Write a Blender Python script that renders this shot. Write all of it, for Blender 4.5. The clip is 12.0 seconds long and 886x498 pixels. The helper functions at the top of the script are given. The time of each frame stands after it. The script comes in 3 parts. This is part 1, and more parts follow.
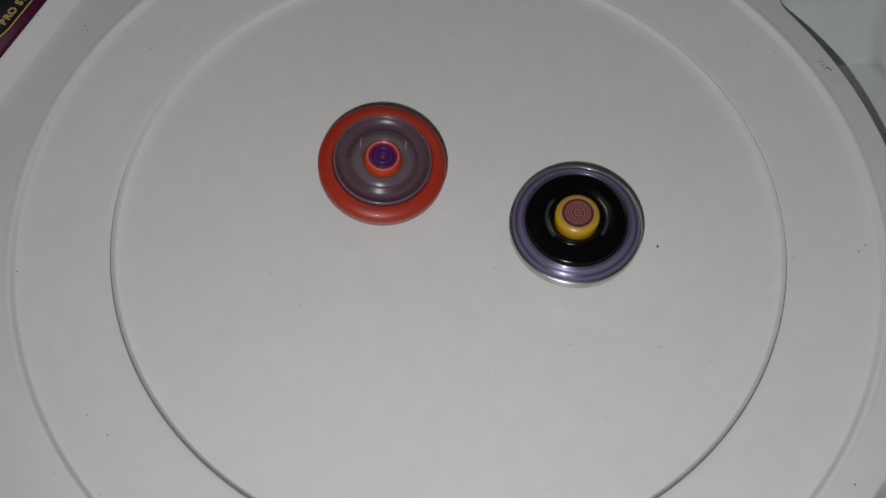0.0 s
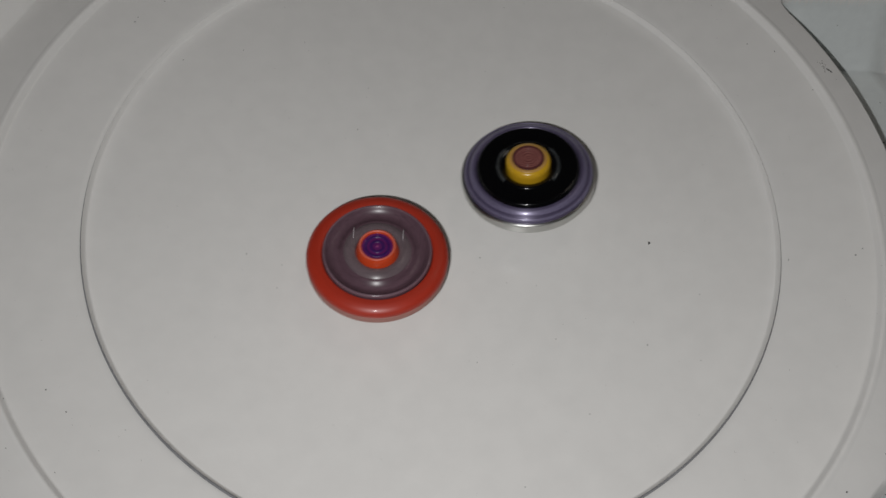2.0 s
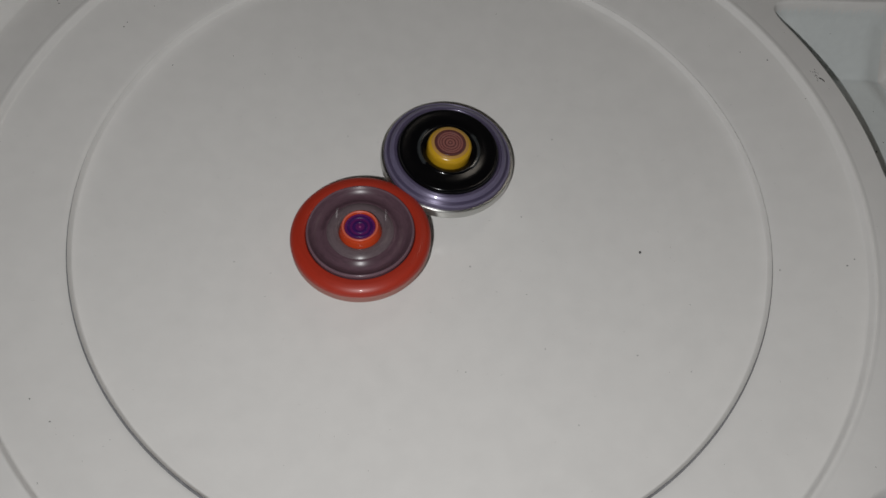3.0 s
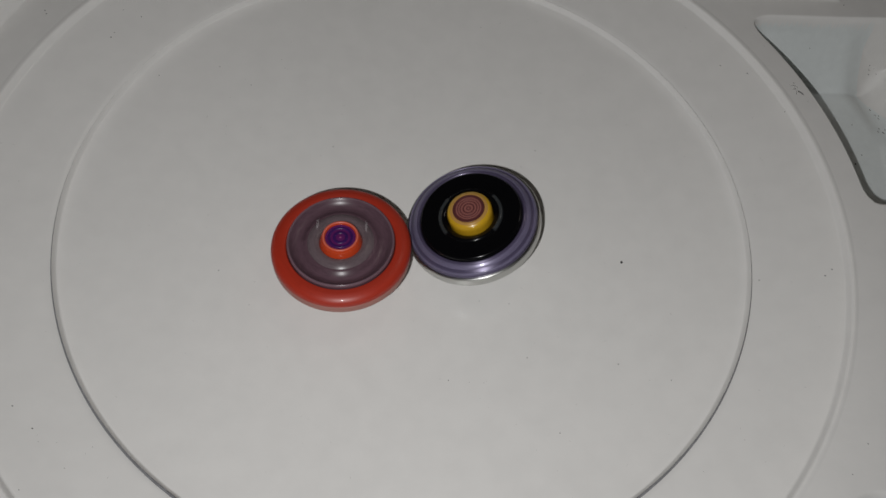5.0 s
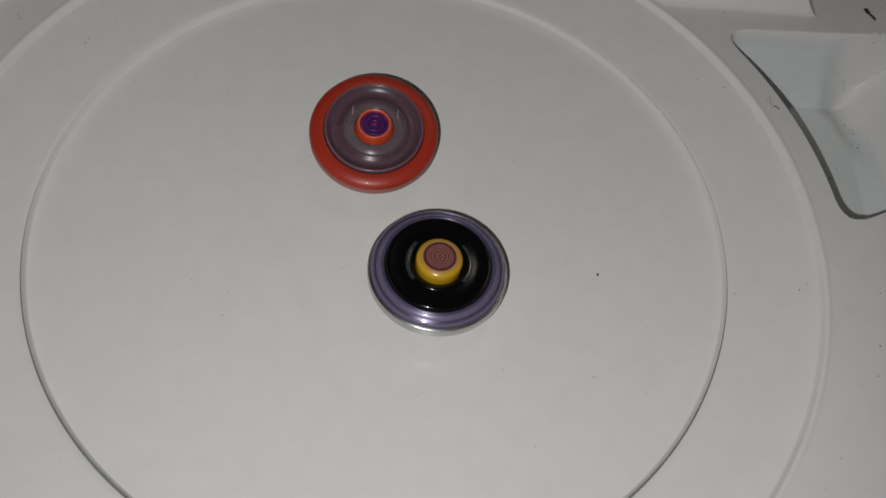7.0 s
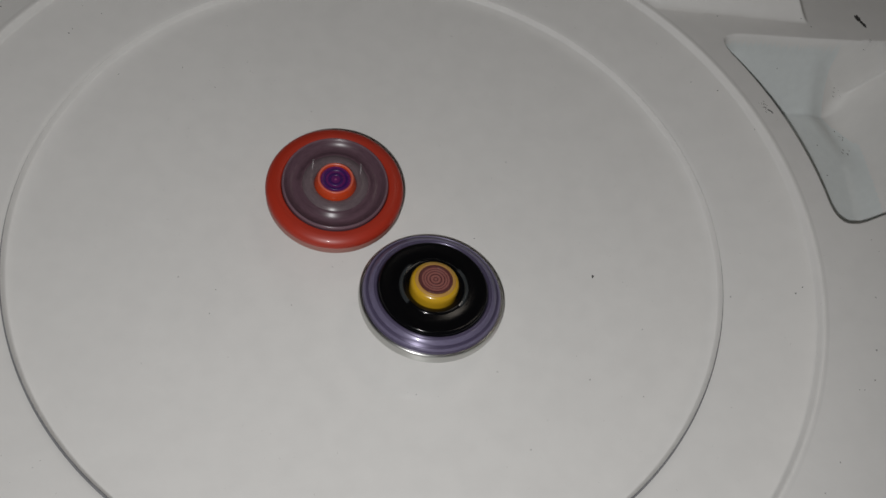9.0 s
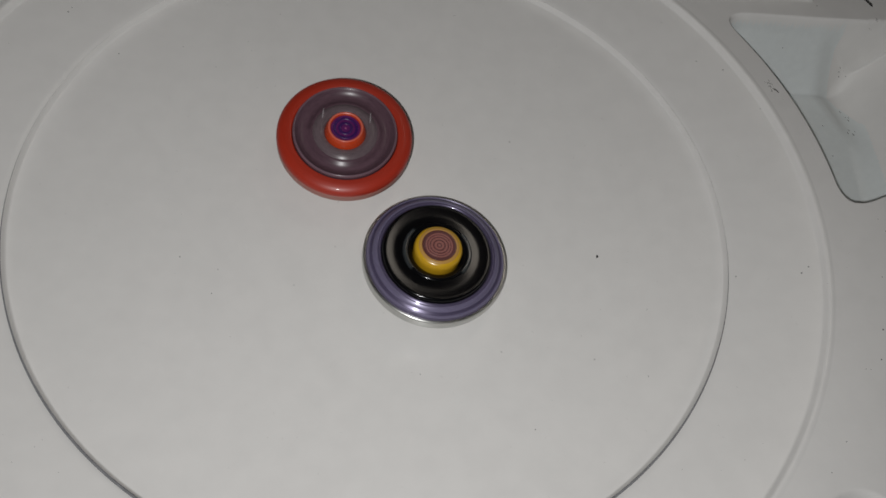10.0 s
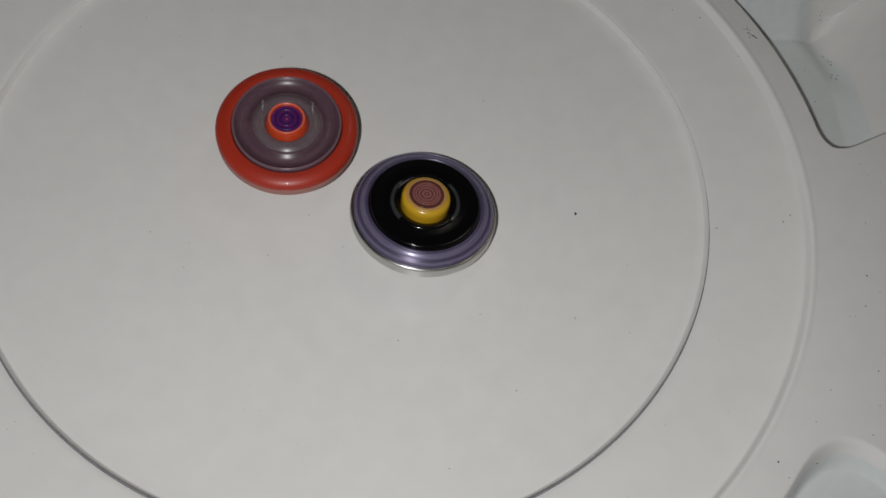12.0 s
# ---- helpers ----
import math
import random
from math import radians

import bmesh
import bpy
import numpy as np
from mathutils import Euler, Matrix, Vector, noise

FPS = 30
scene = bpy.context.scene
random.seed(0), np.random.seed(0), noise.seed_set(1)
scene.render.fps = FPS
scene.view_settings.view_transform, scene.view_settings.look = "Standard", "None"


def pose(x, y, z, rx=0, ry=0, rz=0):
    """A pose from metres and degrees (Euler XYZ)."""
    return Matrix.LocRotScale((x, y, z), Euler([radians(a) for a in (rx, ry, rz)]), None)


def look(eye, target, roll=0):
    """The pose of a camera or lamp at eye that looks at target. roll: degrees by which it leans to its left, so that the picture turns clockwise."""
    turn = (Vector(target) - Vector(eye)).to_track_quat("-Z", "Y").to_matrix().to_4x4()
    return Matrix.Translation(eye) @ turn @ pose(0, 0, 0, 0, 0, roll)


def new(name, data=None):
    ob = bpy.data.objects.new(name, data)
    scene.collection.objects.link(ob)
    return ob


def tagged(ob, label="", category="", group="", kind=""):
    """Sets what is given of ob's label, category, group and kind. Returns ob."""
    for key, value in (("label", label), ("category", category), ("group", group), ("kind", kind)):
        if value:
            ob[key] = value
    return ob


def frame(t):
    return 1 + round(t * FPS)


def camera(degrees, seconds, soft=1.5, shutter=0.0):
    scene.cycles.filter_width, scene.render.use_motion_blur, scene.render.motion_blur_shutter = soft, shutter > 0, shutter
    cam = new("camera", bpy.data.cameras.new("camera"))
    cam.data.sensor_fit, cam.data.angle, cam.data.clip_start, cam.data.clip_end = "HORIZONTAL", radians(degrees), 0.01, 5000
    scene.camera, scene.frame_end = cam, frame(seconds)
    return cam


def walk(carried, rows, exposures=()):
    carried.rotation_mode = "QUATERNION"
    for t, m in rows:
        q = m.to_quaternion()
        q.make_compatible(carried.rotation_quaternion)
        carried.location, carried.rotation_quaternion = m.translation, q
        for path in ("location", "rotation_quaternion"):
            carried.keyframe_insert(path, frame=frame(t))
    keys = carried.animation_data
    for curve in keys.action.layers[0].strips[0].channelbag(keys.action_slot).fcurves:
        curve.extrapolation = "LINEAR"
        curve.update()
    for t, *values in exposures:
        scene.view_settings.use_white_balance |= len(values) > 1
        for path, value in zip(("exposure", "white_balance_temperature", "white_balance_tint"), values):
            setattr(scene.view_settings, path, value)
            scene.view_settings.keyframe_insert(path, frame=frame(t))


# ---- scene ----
# ---- camera ----
cam = camera(52.0, 12.0, soft=1.6, shutter=0.2)
walk(cam, [
    (0, look((-0.0082, -0.1643, 0.2764), (-0.0029, -0.0224, 0.0122), 2.48)),
    (0.2, look((-0.0025, -0.1631, 0.2747), (-0.0006, -0.0212, 0.0105), 1.06)),
    (0.5, look((-0.0016, -0.1646, 0.2738), (0.0003, -0.0223, 0.0097), 1.12)),
    (0.7, look((-0.0030, -0.1668, 0.2715), (-0.0002, -0.0242, 0.0076), 1.60)),
    (1, look((-0.0041, -0.1704, 0.2674), (-0.0008, -0.0262, 0.0043), 2.30)),
    (1.2, look((-0.0081, -0.1703, 0.2646), (-0.0025, -0.0252, 0.0021), 3.71)),
    (1.5, look((-0.0059, -0.1685, 0.2653), (-0.0006, -0.0223, 0.0033), 4.02)),
    (1.7, look((-0.0071, -0.1695, 0.2634), (0.0004, -0.0227, 0.0019), 5.13)),
    (2, look((-0.0058, -0.1701, 0.2606), (0.0027, -0.0210, 0.0005), 5.74)),
    (2.2, look((-0.0067, -0.1691, 0.2611), (0.0029, -0.0215, 0.0001), 6.30)),
    (2.5, look((-0.0029, -0.1701, 0.2658), (0.0042, -0.0211, 0.0055), 5.47)),
    (2.7, look((-0.0052, -0.1694, 0.2655), (0.0042, -0.0198, 0.0056), 6.25)),
    (3, look((-0.0034, -0.1670, 0.2600), (0.0061, -0.0173, 0.0002), 6.33)),
    (3.2, look((-0.0040, -0.1673, 0.2610), (0.0060, -0.0163, 0.0020), 6.39)),
    (4.8, look((0.0000, -0.1699, 0.2624), (0.0113, -0.0156, 0.0054), 6.96)),
    (5, look((-0.0011, -0.1695, 0.2617), (0.0114, -0.0158, 0.0043), 7.38)),
    (5.2, look((-0.0002, -0.1718, 0.2612), (0.0122, -0.0160, 0.0052), 7.18)),
    (5.5, look((-0.0012, -0.1725, 0.2616), (0.0112, -0.0166, 0.0056), 7.44)),
    (5.7, look((-0.0031, -0.1742, 0.2634), (0.0104, -0.0170, 0.0083), 7.89)),
    (6, look((-0.0030, -0.1723, 0.2614), (0.0120, -0.0150, 0.0064), 8.46)),
    (6.2, look((-0.0059, -0.1717, 0.2594), (0.0113, -0.0142, 0.0047), 9.36)),
    (6.5, look((0.0016, -0.1679, 0.2588), (0.0172, -0.0103, 0.0040), 8.71)),
    (6.7, look((0.0008, -0.1694, 0.2580), (0.0183, -0.0110, 0.0038), 9.34)),
    (7, look((-0.0000, -0.1678, 0.2610), (0.0191, -0.0117, 0.0056), 9.84)),
    (7.2, look((-0.0012, -0.1712, 0.2583), (0.0194, -0.0124, 0.0046), 10.32)),
    (7.5, look((-0.0022, -0.1721, 0.2558), (0.0196, -0.0122, 0.0029), 10.61)),
    (7.7, look((-0.0044, -0.1723, 0.2533), (0.0207, -0.0109, 0.0016), 11.65)),
    (9.3, look((-0.0076, -0.1680, 0.2526), (0.0215, -0.0096, -0.0005), 13.43)),
    (9.5, look((-0.0067, -0.1685, 0.2514), (0.0222, -0.0116, -0.0027), 13.48)),
    (9.7, look((-0.0074, -0.1707, 0.2480), (0.0224, -0.0124, -0.0051), 13.67)),
    (10, look((-0.0081, -0.1701, 0.2490), (0.0211, -0.0132, -0.0050), 13.40)),
    (10.2, look((-0.0057, -0.1703, 0.2459), (0.0222, -0.0125, -0.0077), 12.94)),
    (10.5, look((-0.0054, -0.1655, 0.2439), (0.0237, -0.0118, -0.0121), 13.00)),
    (10.7, look((-0.0036, -0.1647, 0.2438), (0.0272, -0.0127, -0.0129), 12.92)),
    (11, look((0.0003, -0.1660, 0.2429), (0.0295, -0.0142, -0.0142), 12.04)),
    (11.3, look((-0.0018, -0.1690, 0.2405), (0.0285, -0.0168, -0.0162), 12.17)),
    (11.5, look((-0.0002, -0.1668, 0.2418), (0.0300, -0.0171, -0.0165), 11.99)),
    (11.8, look((-0.0000, -0.1709, 0.2457), (0.0290, -0.0211, -0.0126), 11.63)),
    (12, look((0.0011, -0.1686, 0.2454), (0.0301, -0.0212, -0.0143), 11.52)),
], exposures=[(0, -0.02, 6320, 10), (0.6, 0.0, 6500, 10), (3, 0.0, 6500, 10), (9.3, 0.03, 6500, 10), (12, 0.07, 6500, 10)])

# ---- light: a dark room, lit by the phone's own lamp beside its lens ----
world = bpy.data.worlds.new("world")
scene.world = world
world.use_nodes = True
world.node_tree.nodes["Background"].inputs["Color"].default_value = (0.55, 0.6, 0.7, 1)
world.node_tree.nodes["Background"].inputs["Strength"].default_value = 0.02
LAMP = (-0.022, -0.187, 0.262)
lamp_data = bpy.data.lights.new("phone_lamp", "SPOT")
lamp_data.energy, lamp_data.shadow_soft_size, lamp_data.color = 2.58, 0.0025, (0.985, 0.985, 0.985)
lamp_data.spot_size, lamp_data.spot_blend = radians(150), 1.0
lamp = new("phone_lamp", lamp_data)
lamp.matrix_world = look(LAMP, (0.050, 0.125, 0.0))
# a weak warm fill light, added overhead out of view; no known source
fill_data = bpy.data.lights.new("added_fill", "AREA")
fill_data.energy, fill_data.shape, fill_data.size, fill_data.color = 1.2, "DISK", 0.4, (1.0, 0.9, 0.78)
fill_lamp = new("added_fill", fill_data)
fill_lamp.location = (0.6, 0.9, 1.62)


# ---- materials ----
def material(name, colour, rough, metal=0.0, spec=0.5, vary=0.06, scale=60.0, bump=0.0, bump_scale=400.0, coat=0.0, trans=0.0, ior=1.46, turned=0.0):
    """A painted, moulded or metal surface: two scales of colour change, two of relief.
    turned: how far its grain runs round the z axis, as on a lathe."""
    m = bpy.data.materials.new(name)
    m.use_nodes = True
    nt = m.node_tree
    b = nt.nodes["Principled BSDF"]
    b.inputs["Roughness"].default_value, b.inputs["Metallic"].default_value = rough, metal
    b.inputs["Specular IOR Level"].default_value, b.inputs["Coat Weight"].default_value = spec, coat
    b.inputs["Transmission Weight"].default_value, b.inputs["IOR"].default_value = trans, ior
    b.inputs["Coat Roughness"].default_value = 0.08
    co = nt.nodes.new("ShaderNodeTexCoord")
    n1, n2 = nt.nodes.new("ShaderNodeTexNoise"), nt.nodes.new("ShaderNodeTexNoise")
    n1.inputs["Scale"].default_value, n2.inputs["Scale"].default_value = scale, scale * 14
    n1.inputs["Detail"].default_value, n2.inputs["Detail"].default_value = 4, 3
    mix = nt.nodes.new("ShaderNodeMath")
    mix.operation = "MULTIPLY_ADD"
    mix.inputs[1].default_value = 0.6
    ramp = nt.nodes.new("ShaderNodeValToRGB")
    lo, hi = [max(c * (1 - vary), 0) for c in colour], [min(c * (1 + vary), 1) for c in colour]
    ramp.color_ramp.elements[0].position, ramp.color_ramp.elements[1].position = 0.3, 1.0
    ramp.color_ramp.elements[0].color, ramp.color_ramp.elements[1].color = (*lo, 1), (*hi, 1)
    grain = co.outputs["Object"]
    if turned:
        b.inputs["Anisotropic"].default_value, b.inputs["Anisotropic Rotation"].default_value = turned, 0.25
        tangent = nt.nodes.new("ShaderNodeTangent")
        tangent.direction_type, tangent.axis = "RADIAL", "Z"
        nt.links.new(tangent.outputs["Tangent"], b.inputs["Tangent"])
        split, flat, join = nt.nodes.new("ShaderNodeSeparateXYZ"), nt.nodes.new("ShaderNodeCombineXYZ"), nt.nodes.new("ShaderNodeCombineXYZ")
        far, angle, short = nt.nodes.new("ShaderNodeVectorMath"), nt.nodes.new("ShaderNodeMath"), nt.nodes.new("ShaderNodeMath")
        far.operation, angle.operation, short.operation = "LENGTH", "ARCTAN2", "MULTIPLY"
        short.inputs[1].default_value = 0.0012
        nt.links.new(grain, split.inputs[0])
        for axis in ("X", "Y"):
            nt.links.new(split.outputs[axis], flat.inputs[axis])
        nt.links.new(flat.outputs[0], far.inputs[0])
        nt.links.new(split.outputs["Y"], angle.inputs[0])
        nt.links.new(split.outputs["X"], angle.inputs[1])
        nt.links.new(angle.outputs[0], short.inputs[0])
        nt.links.new(far.outputs["Value"], join.inputs["X"])
        nt.links.new(short.outputs[0], join.inputs["Y"])
        nt.links.new(split.outputs["Z"], join.inputs["Z"])
        grain = join.outputs[0]
    nt.links.new(grain, n1.inputs["Vector"])
    nt.links.new(grain, n2.inputs["Vector"])
    nt.links.new(n1.outputs["Fac"], mix.inputs[0])
    nt.links.new(n2.outputs["Fac"], mix.inputs[2])
    nt.links.new(mix.outputs[0], ramp.inputs["Fac"])
    nt.links.new(ramp.outputs["Color"], b.inputs["Base Color"])
    if bump:
        nb = nt.nodes.new("ShaderNodeTexNoise")
        nb.inputs["Scale"].default_value, nb.inputs["Detail"].default_value = bump_scale, 4
        bp = nt.nodes.new("ShaderNodeBump")
        bp.inputs["Strength"].default_value, bp.inputs["Distance"].default_value = bump, 0.0004
        nt.links.new(co.outputs["Object"], nb.inputs["Vector"])
        nt.links.new(nb.outputs["Fac"], bp.inputs["Height"])
        nt.links.new(bp.outputs["Normal"], b.inputs["Normal"])
    return m


WHITE = material("white_plastic", (0.728, 0.716, 0.694), 0.26, spec=0.45, vary=0.035, scale=9, bump=0.06, bump_scale=900)
BLUISH = material("bluish_white_plastic", (0.65, 0.682, 0.675), 0.32, spec=0.45, vary=0.04, scale=25, bump=0.10, bump_scale=300)
DIRT = material("dirt", (0.035, 0.035, 0.033), 0.8, vary=0.5, scale=900)
SEAM_DARK = material("dark_seam_floor", (0.14, 0.14, 0.145), 0.7, vary=0.4, scale=300)
SMUDGE = material("rubbed_dirt", (0.09, 0.08, 0.075), 0.7, vary=0.5, scale=1500)
RED = material("red_orange_plastic", (0.335, 0.026, 0.012), 0.42, vary=0.16, scale=320, coat=0.06, turned=0.4)
ORANGE = material("orange_plastic", (0.52, 0.052, 0.012), 0.25, vary=0.10, scale=300, coat=0.3, turned=0.4)
PINK = material("worn_pink_orange_edge", (0.60, 0.12, 0.075), 0.35, vary=0.08, scale=300)
VIOLET = material("violet_print", (0.085, 0.010, 0.085), 0.35, vary=0.3, scale=260)
VIOLET_PALE = material("pale_violet_print", (0.26, 0.055, 0.16), 0.35, vary=0.2, scale=260)
VIOLET_DEEP = material("deep_violet_print", (0.035, 0.007, 0.075), 0.35, vary=0.3, scale=260)
SMOKE = material("smoky_mauve_plastic", (0.088, 0.050, 0.064), 0.31, spec=0.4, vary=0.55, scale=420, trans=0.12, turned=0.6)
CLEAR = material("frosted_clear_plastic", (0.118, 0.088, 0.097), 0.31, spec=0.45, vary=0.55, scale=500, trans=0.15, turned=0.6)
# paler mauve that paints the highlight along the disc's edge
EDGE_GLINT = material("mauve_edge_highlight", (0.130, 0.080, 0.098), 0.26, vary=0.3, scale=300, turned=0.7)
GLINT_FIN = material("pale_glint_plastic", (0.55, 0.50, 0.52), 0.15, vary=0.1, scale=200, trans=0.3, coat=0.3)
GREYRIM = material("grey_red_plastic", (0.33, 0.15, 0.125), 0.45, vary=0.25, scale=500, turned=0.5)
PURPLE = material("clear_purple_plastic", (0.072, 0.060, 0.106), 0.32, metal=0.3, vary=0.6, scale=800, coat=0.3, turned=0.6)
PURPLE_PALE = material("pale_purple_plastic", (0.130, 0.114, 0.182), 0.34, metal=0.2, vary=0.5, scale=800, coat=0.3, turned=0.6)
SILVER = material("brushed_metal", (0.55, 0.55, 0.53), 0.33, metal=1.0, vary=0.14, scale=500, turned=0.6)
BLACK = material("glossy_black_plastic", (0.0025, 0.0025, 0.003), 0.13, spec=0.5, vary=0.2, scale=140)
DARKCLEAR = material("dark_clear_plastic", (0.034, 0.038, 0.040), 0.12, vary=0.9, scale=600, trans=0.3, coat=1.0)
YELLOW = material("yellow_plastic", (0.52, 0.30, 0.014), 0.28, vary=0.06, scale=150, coat=0.15)
CREAM = material("pale_yellow_worn_plastic", (0.42, 0.23, 0.06), 0.35, vary=0.1, scale=200)
BROWN = material("brown_pink_print", (0.24, 0.090, 0.078), 0.3, vary=0.12, scale=260, coat=0.1)
BROWN_DARK = material("dark_brown_print", (0.085, 0.025, 0.025), 0.3, vary=0.12, scale=260, coat=0.1)
LABEL = material("dark_purple_print", (0.055, 0.005, 0.025), 0.45, spec=0.15, vary=0.6, scale=60)
LABEL_BLACK = material("black_print", (0.012, 0.010, 0.012), 0.5, spec=0.1, vary=0.3, scale=60)
GOLD = material("gold_print", (0.62, 0.42, 0.14), 0.35, vary=0.2, scale=300)
PAINT = material("beige_wall_paint", (0.42, 0.38, 0.33), 0.8, vary=0.06, scale=3, bump=0.1, bump_scale=120)
WOOD = material("brown_floor", (0.16, 0.10, 0.06), 0.5, vary=0.25, scale=6, bump=0.05, bump_scale=80)


# ---- helpers for meshes ----
def part(name, bm, mat, parent=None, label=""):
    """Links a bmesh as one mesh object, under a thing or a part."""
    me = bpy.data.meshes.new(name)
    bm.normal_update()
    bm.to_mesh(me)
    bm.free()
    me.materials.append(mat)
    me.polygons.foreach_set("use_smooth", [True] * len(me.polygons))
    ob = new(name, me)
    if parent:
        ob.parent = parent
    if label:
        ob["label"] = label
    return ob


def rounded(profile, radius=0.0004, steps=3):
    """A profile of (r, z) with its inner corners cut round."""
    out = [profile[0]]
    for a, b, c in zip(profile, profile[1:], profile[2:]):
        a, b, c = Vector(a), Vector(b), Vector(c)
        da, dc = (a - b).length, (c - b).length
        k = min(radius, da * 0.45, dc * 0.45)
        p, q = b + (a - b) * (k / da), b + (c - b) * (k / dc)
        for i in range(steps + 1):
            u = i / steps
            out.append(tuple((1 - u) ** 2 * p + 2 * u * (1 - u) * b + u * u * q))
    out.append(profile[-1])
    return out


def lathe(profile, sides=96, radius=0.0004):
    """A turned body from (r, z) pairs; ends on the axis are closed."""
    bm = bmesh.new()
    rings = []
    for r, z in rounded(profile, radius):
        if r < 1e-6:
            rings.append([bm.verts.new((0, 0, z))])
        else:
            rings.append([bm.verts.new((r * math.cos(2 * math.pi * i / sides), r * math.sin(2 * math.pi * i / sides), z)) for i in range(sides)])
    for a, b in zip(rings, rings[1:]):
        for i in range(sides):
            j = (i + 1) % sides
            if len(a) == 1 and len(b) > 1:
                bm.faces.new((a[0], b[j], b[i]))
            elif len(b) == 1 and len(a) > 1:
                bm.faces.new((a[i], a[j], b[0]))
            elif len(a) > 1:
                bm.faces.new((a[i], a[j], b[j], b[i]))
    bmesh.ops.recalc_face_normals(bm, faces=bm.faces)
    return bm


def box(x0, y0, z0, x1, y1, z1):
    bm = bmesh.new()
    bmesh.ops.create_cube(bm, size=1, matrix=Matrix.LocRotScale(((x0 + x1) / 2, (y0 + y1) / 2, (z0 + z1) / 2), None, (x1 - x0, y1 - y0, z1 - z0)))
    return bm


# ---- the stadium's form ----
def ease(a, b, x):
    u = np.clip((x - a) / (b - a), 0, 1)
    return u * u * (3 - 2 * u)


def larger(a, b, k):
    """A maximum with a rounded change from one to the other."""
    h = np.clip(0.5 + 0.5 * (a - b) / k, 0, 1)
    return b + (a - b) * h + k * h * (1 - h)


SEAM = (0.1177, 0.1186)
# the two rims as radius and height: a narrow seam behind the lip of the dish, then a ramp that ends in a rounded step
RIM_R = (0.1177, 0.1178, 0.1184, 0.1186, 0.1191, 0.1201, 0.1463, 0.1467, 0.1470, 0.1473, 0.1477, 0.1480, 0.1483, 0.1487, 0.1492, 0.1500)
RIM_Z = (0.0000, -0.0013, -0.0013, -0.0006, -0.0003, 0.0000, 0.0060, 0.0061, 0.0064, 0.0070, 0.0079, 0.0083, 0.00845, 0.0085, 0.0085, 0.0084)


def height(x, y):
    """The height of the stadium's upper face: bowl, two raised rims, shelf, pockets and panels."""
    x, y = np.asarray(x, float), np.asarray(y, float)
    r = np.hypot(x, y)
    z = np.where(r < SEAM[0], -0.012 + 0.0096 * (r / 0.118) ** 2 + 0.0005 * np.clip((r - 0.1120) / 0.0057, 0, 1) ** 2 + 0.00195 * np.clip((r - 0.1166) / 0.0011, 0, 1) ** 2, np.interp(r, RIM_R, RIM_Z))
    # the pocket with the deep lip, and its like on the far side of the bowl
    for turn in (0.0, 175.5):
        c, k = math.cos(math.radians(turn)), math.sin(math.radians(turn))
        u, v = c * x + k * y, -k * x + c * y
        q = 0.0908 + 0.0549 * u - 0.9985 * v
        p = np.where(u > 0, -larger(larger(0.1590 - r, 0.437 * u - 0.900 * v - 0.0635, 0.012), -q, 0.012), -1)
        # its floor falls away from a ridge, a steep facet closes it to the north and a wall on its outer side
        ridge = larger(0.91 * (u - 0.1800) + 0.42 * (v - 0.0855), 0 * u, 0.003)
        north = np.clip(-larger(-(q + 0.0006 + 0.30 * ridge) / 0.0130, -1 + 0 * q, 0.60) * 1.12, 0, 1)
        wall = -0.0205 + (u - 0.03 * v - 0.194) * 1.4
        wall = np.minimum(np.where((u > 0.15) & (v > -0.03), wall, -1), 0.034)
        z = larger(z - (0.0300 + 0.55 * ridge) * ease(0.0, 0.0016, p) * (0.04 + 0.96 * north), wall, 0.0110)
    # the pocket with soft sides
    p = np.where(x > 0, -larger(larger(0.1604 - r, 0.743 * x + 0.669 * y - 0.0490, 0.024), -0.743 * x - 0.669 * y - 0.0405, 0.014), -1)
    z = z - 0.0075 * ease(0.0, 0.0048, p) * ease(0.232, 0.205, r)
    # the pocket beside the near rim
    p = np.where(x < 0, -larger(larger(0.1610 - r, 0.28 * x + 0.96 * y + 0.1392, 0.006), 0.93 * x - 0.37 * y + 0.060, 0.006), -1)
    z = z - 0.012 * ease(0.0, 0.002, p) * ease(0.232, 0.205, r)
    # the raised panel beside the pocket
    p = np.minimum(np.minimum(y - 0.1085, r - 0.1500), 0.1690 - x)
    z = z + 0.009 * ease(0.0, 0.009, p)
    # the raised panel that carries the printed label
    d = -0.931 * x + 0.364 * y
    e = np.abs(0.364 * x + 0.931 * y - 0.012)
    p = np.minimum(d - 0.1660, 0.050 - e)
    return z + 0.0078 * ease(0.0, 0.0048, p)


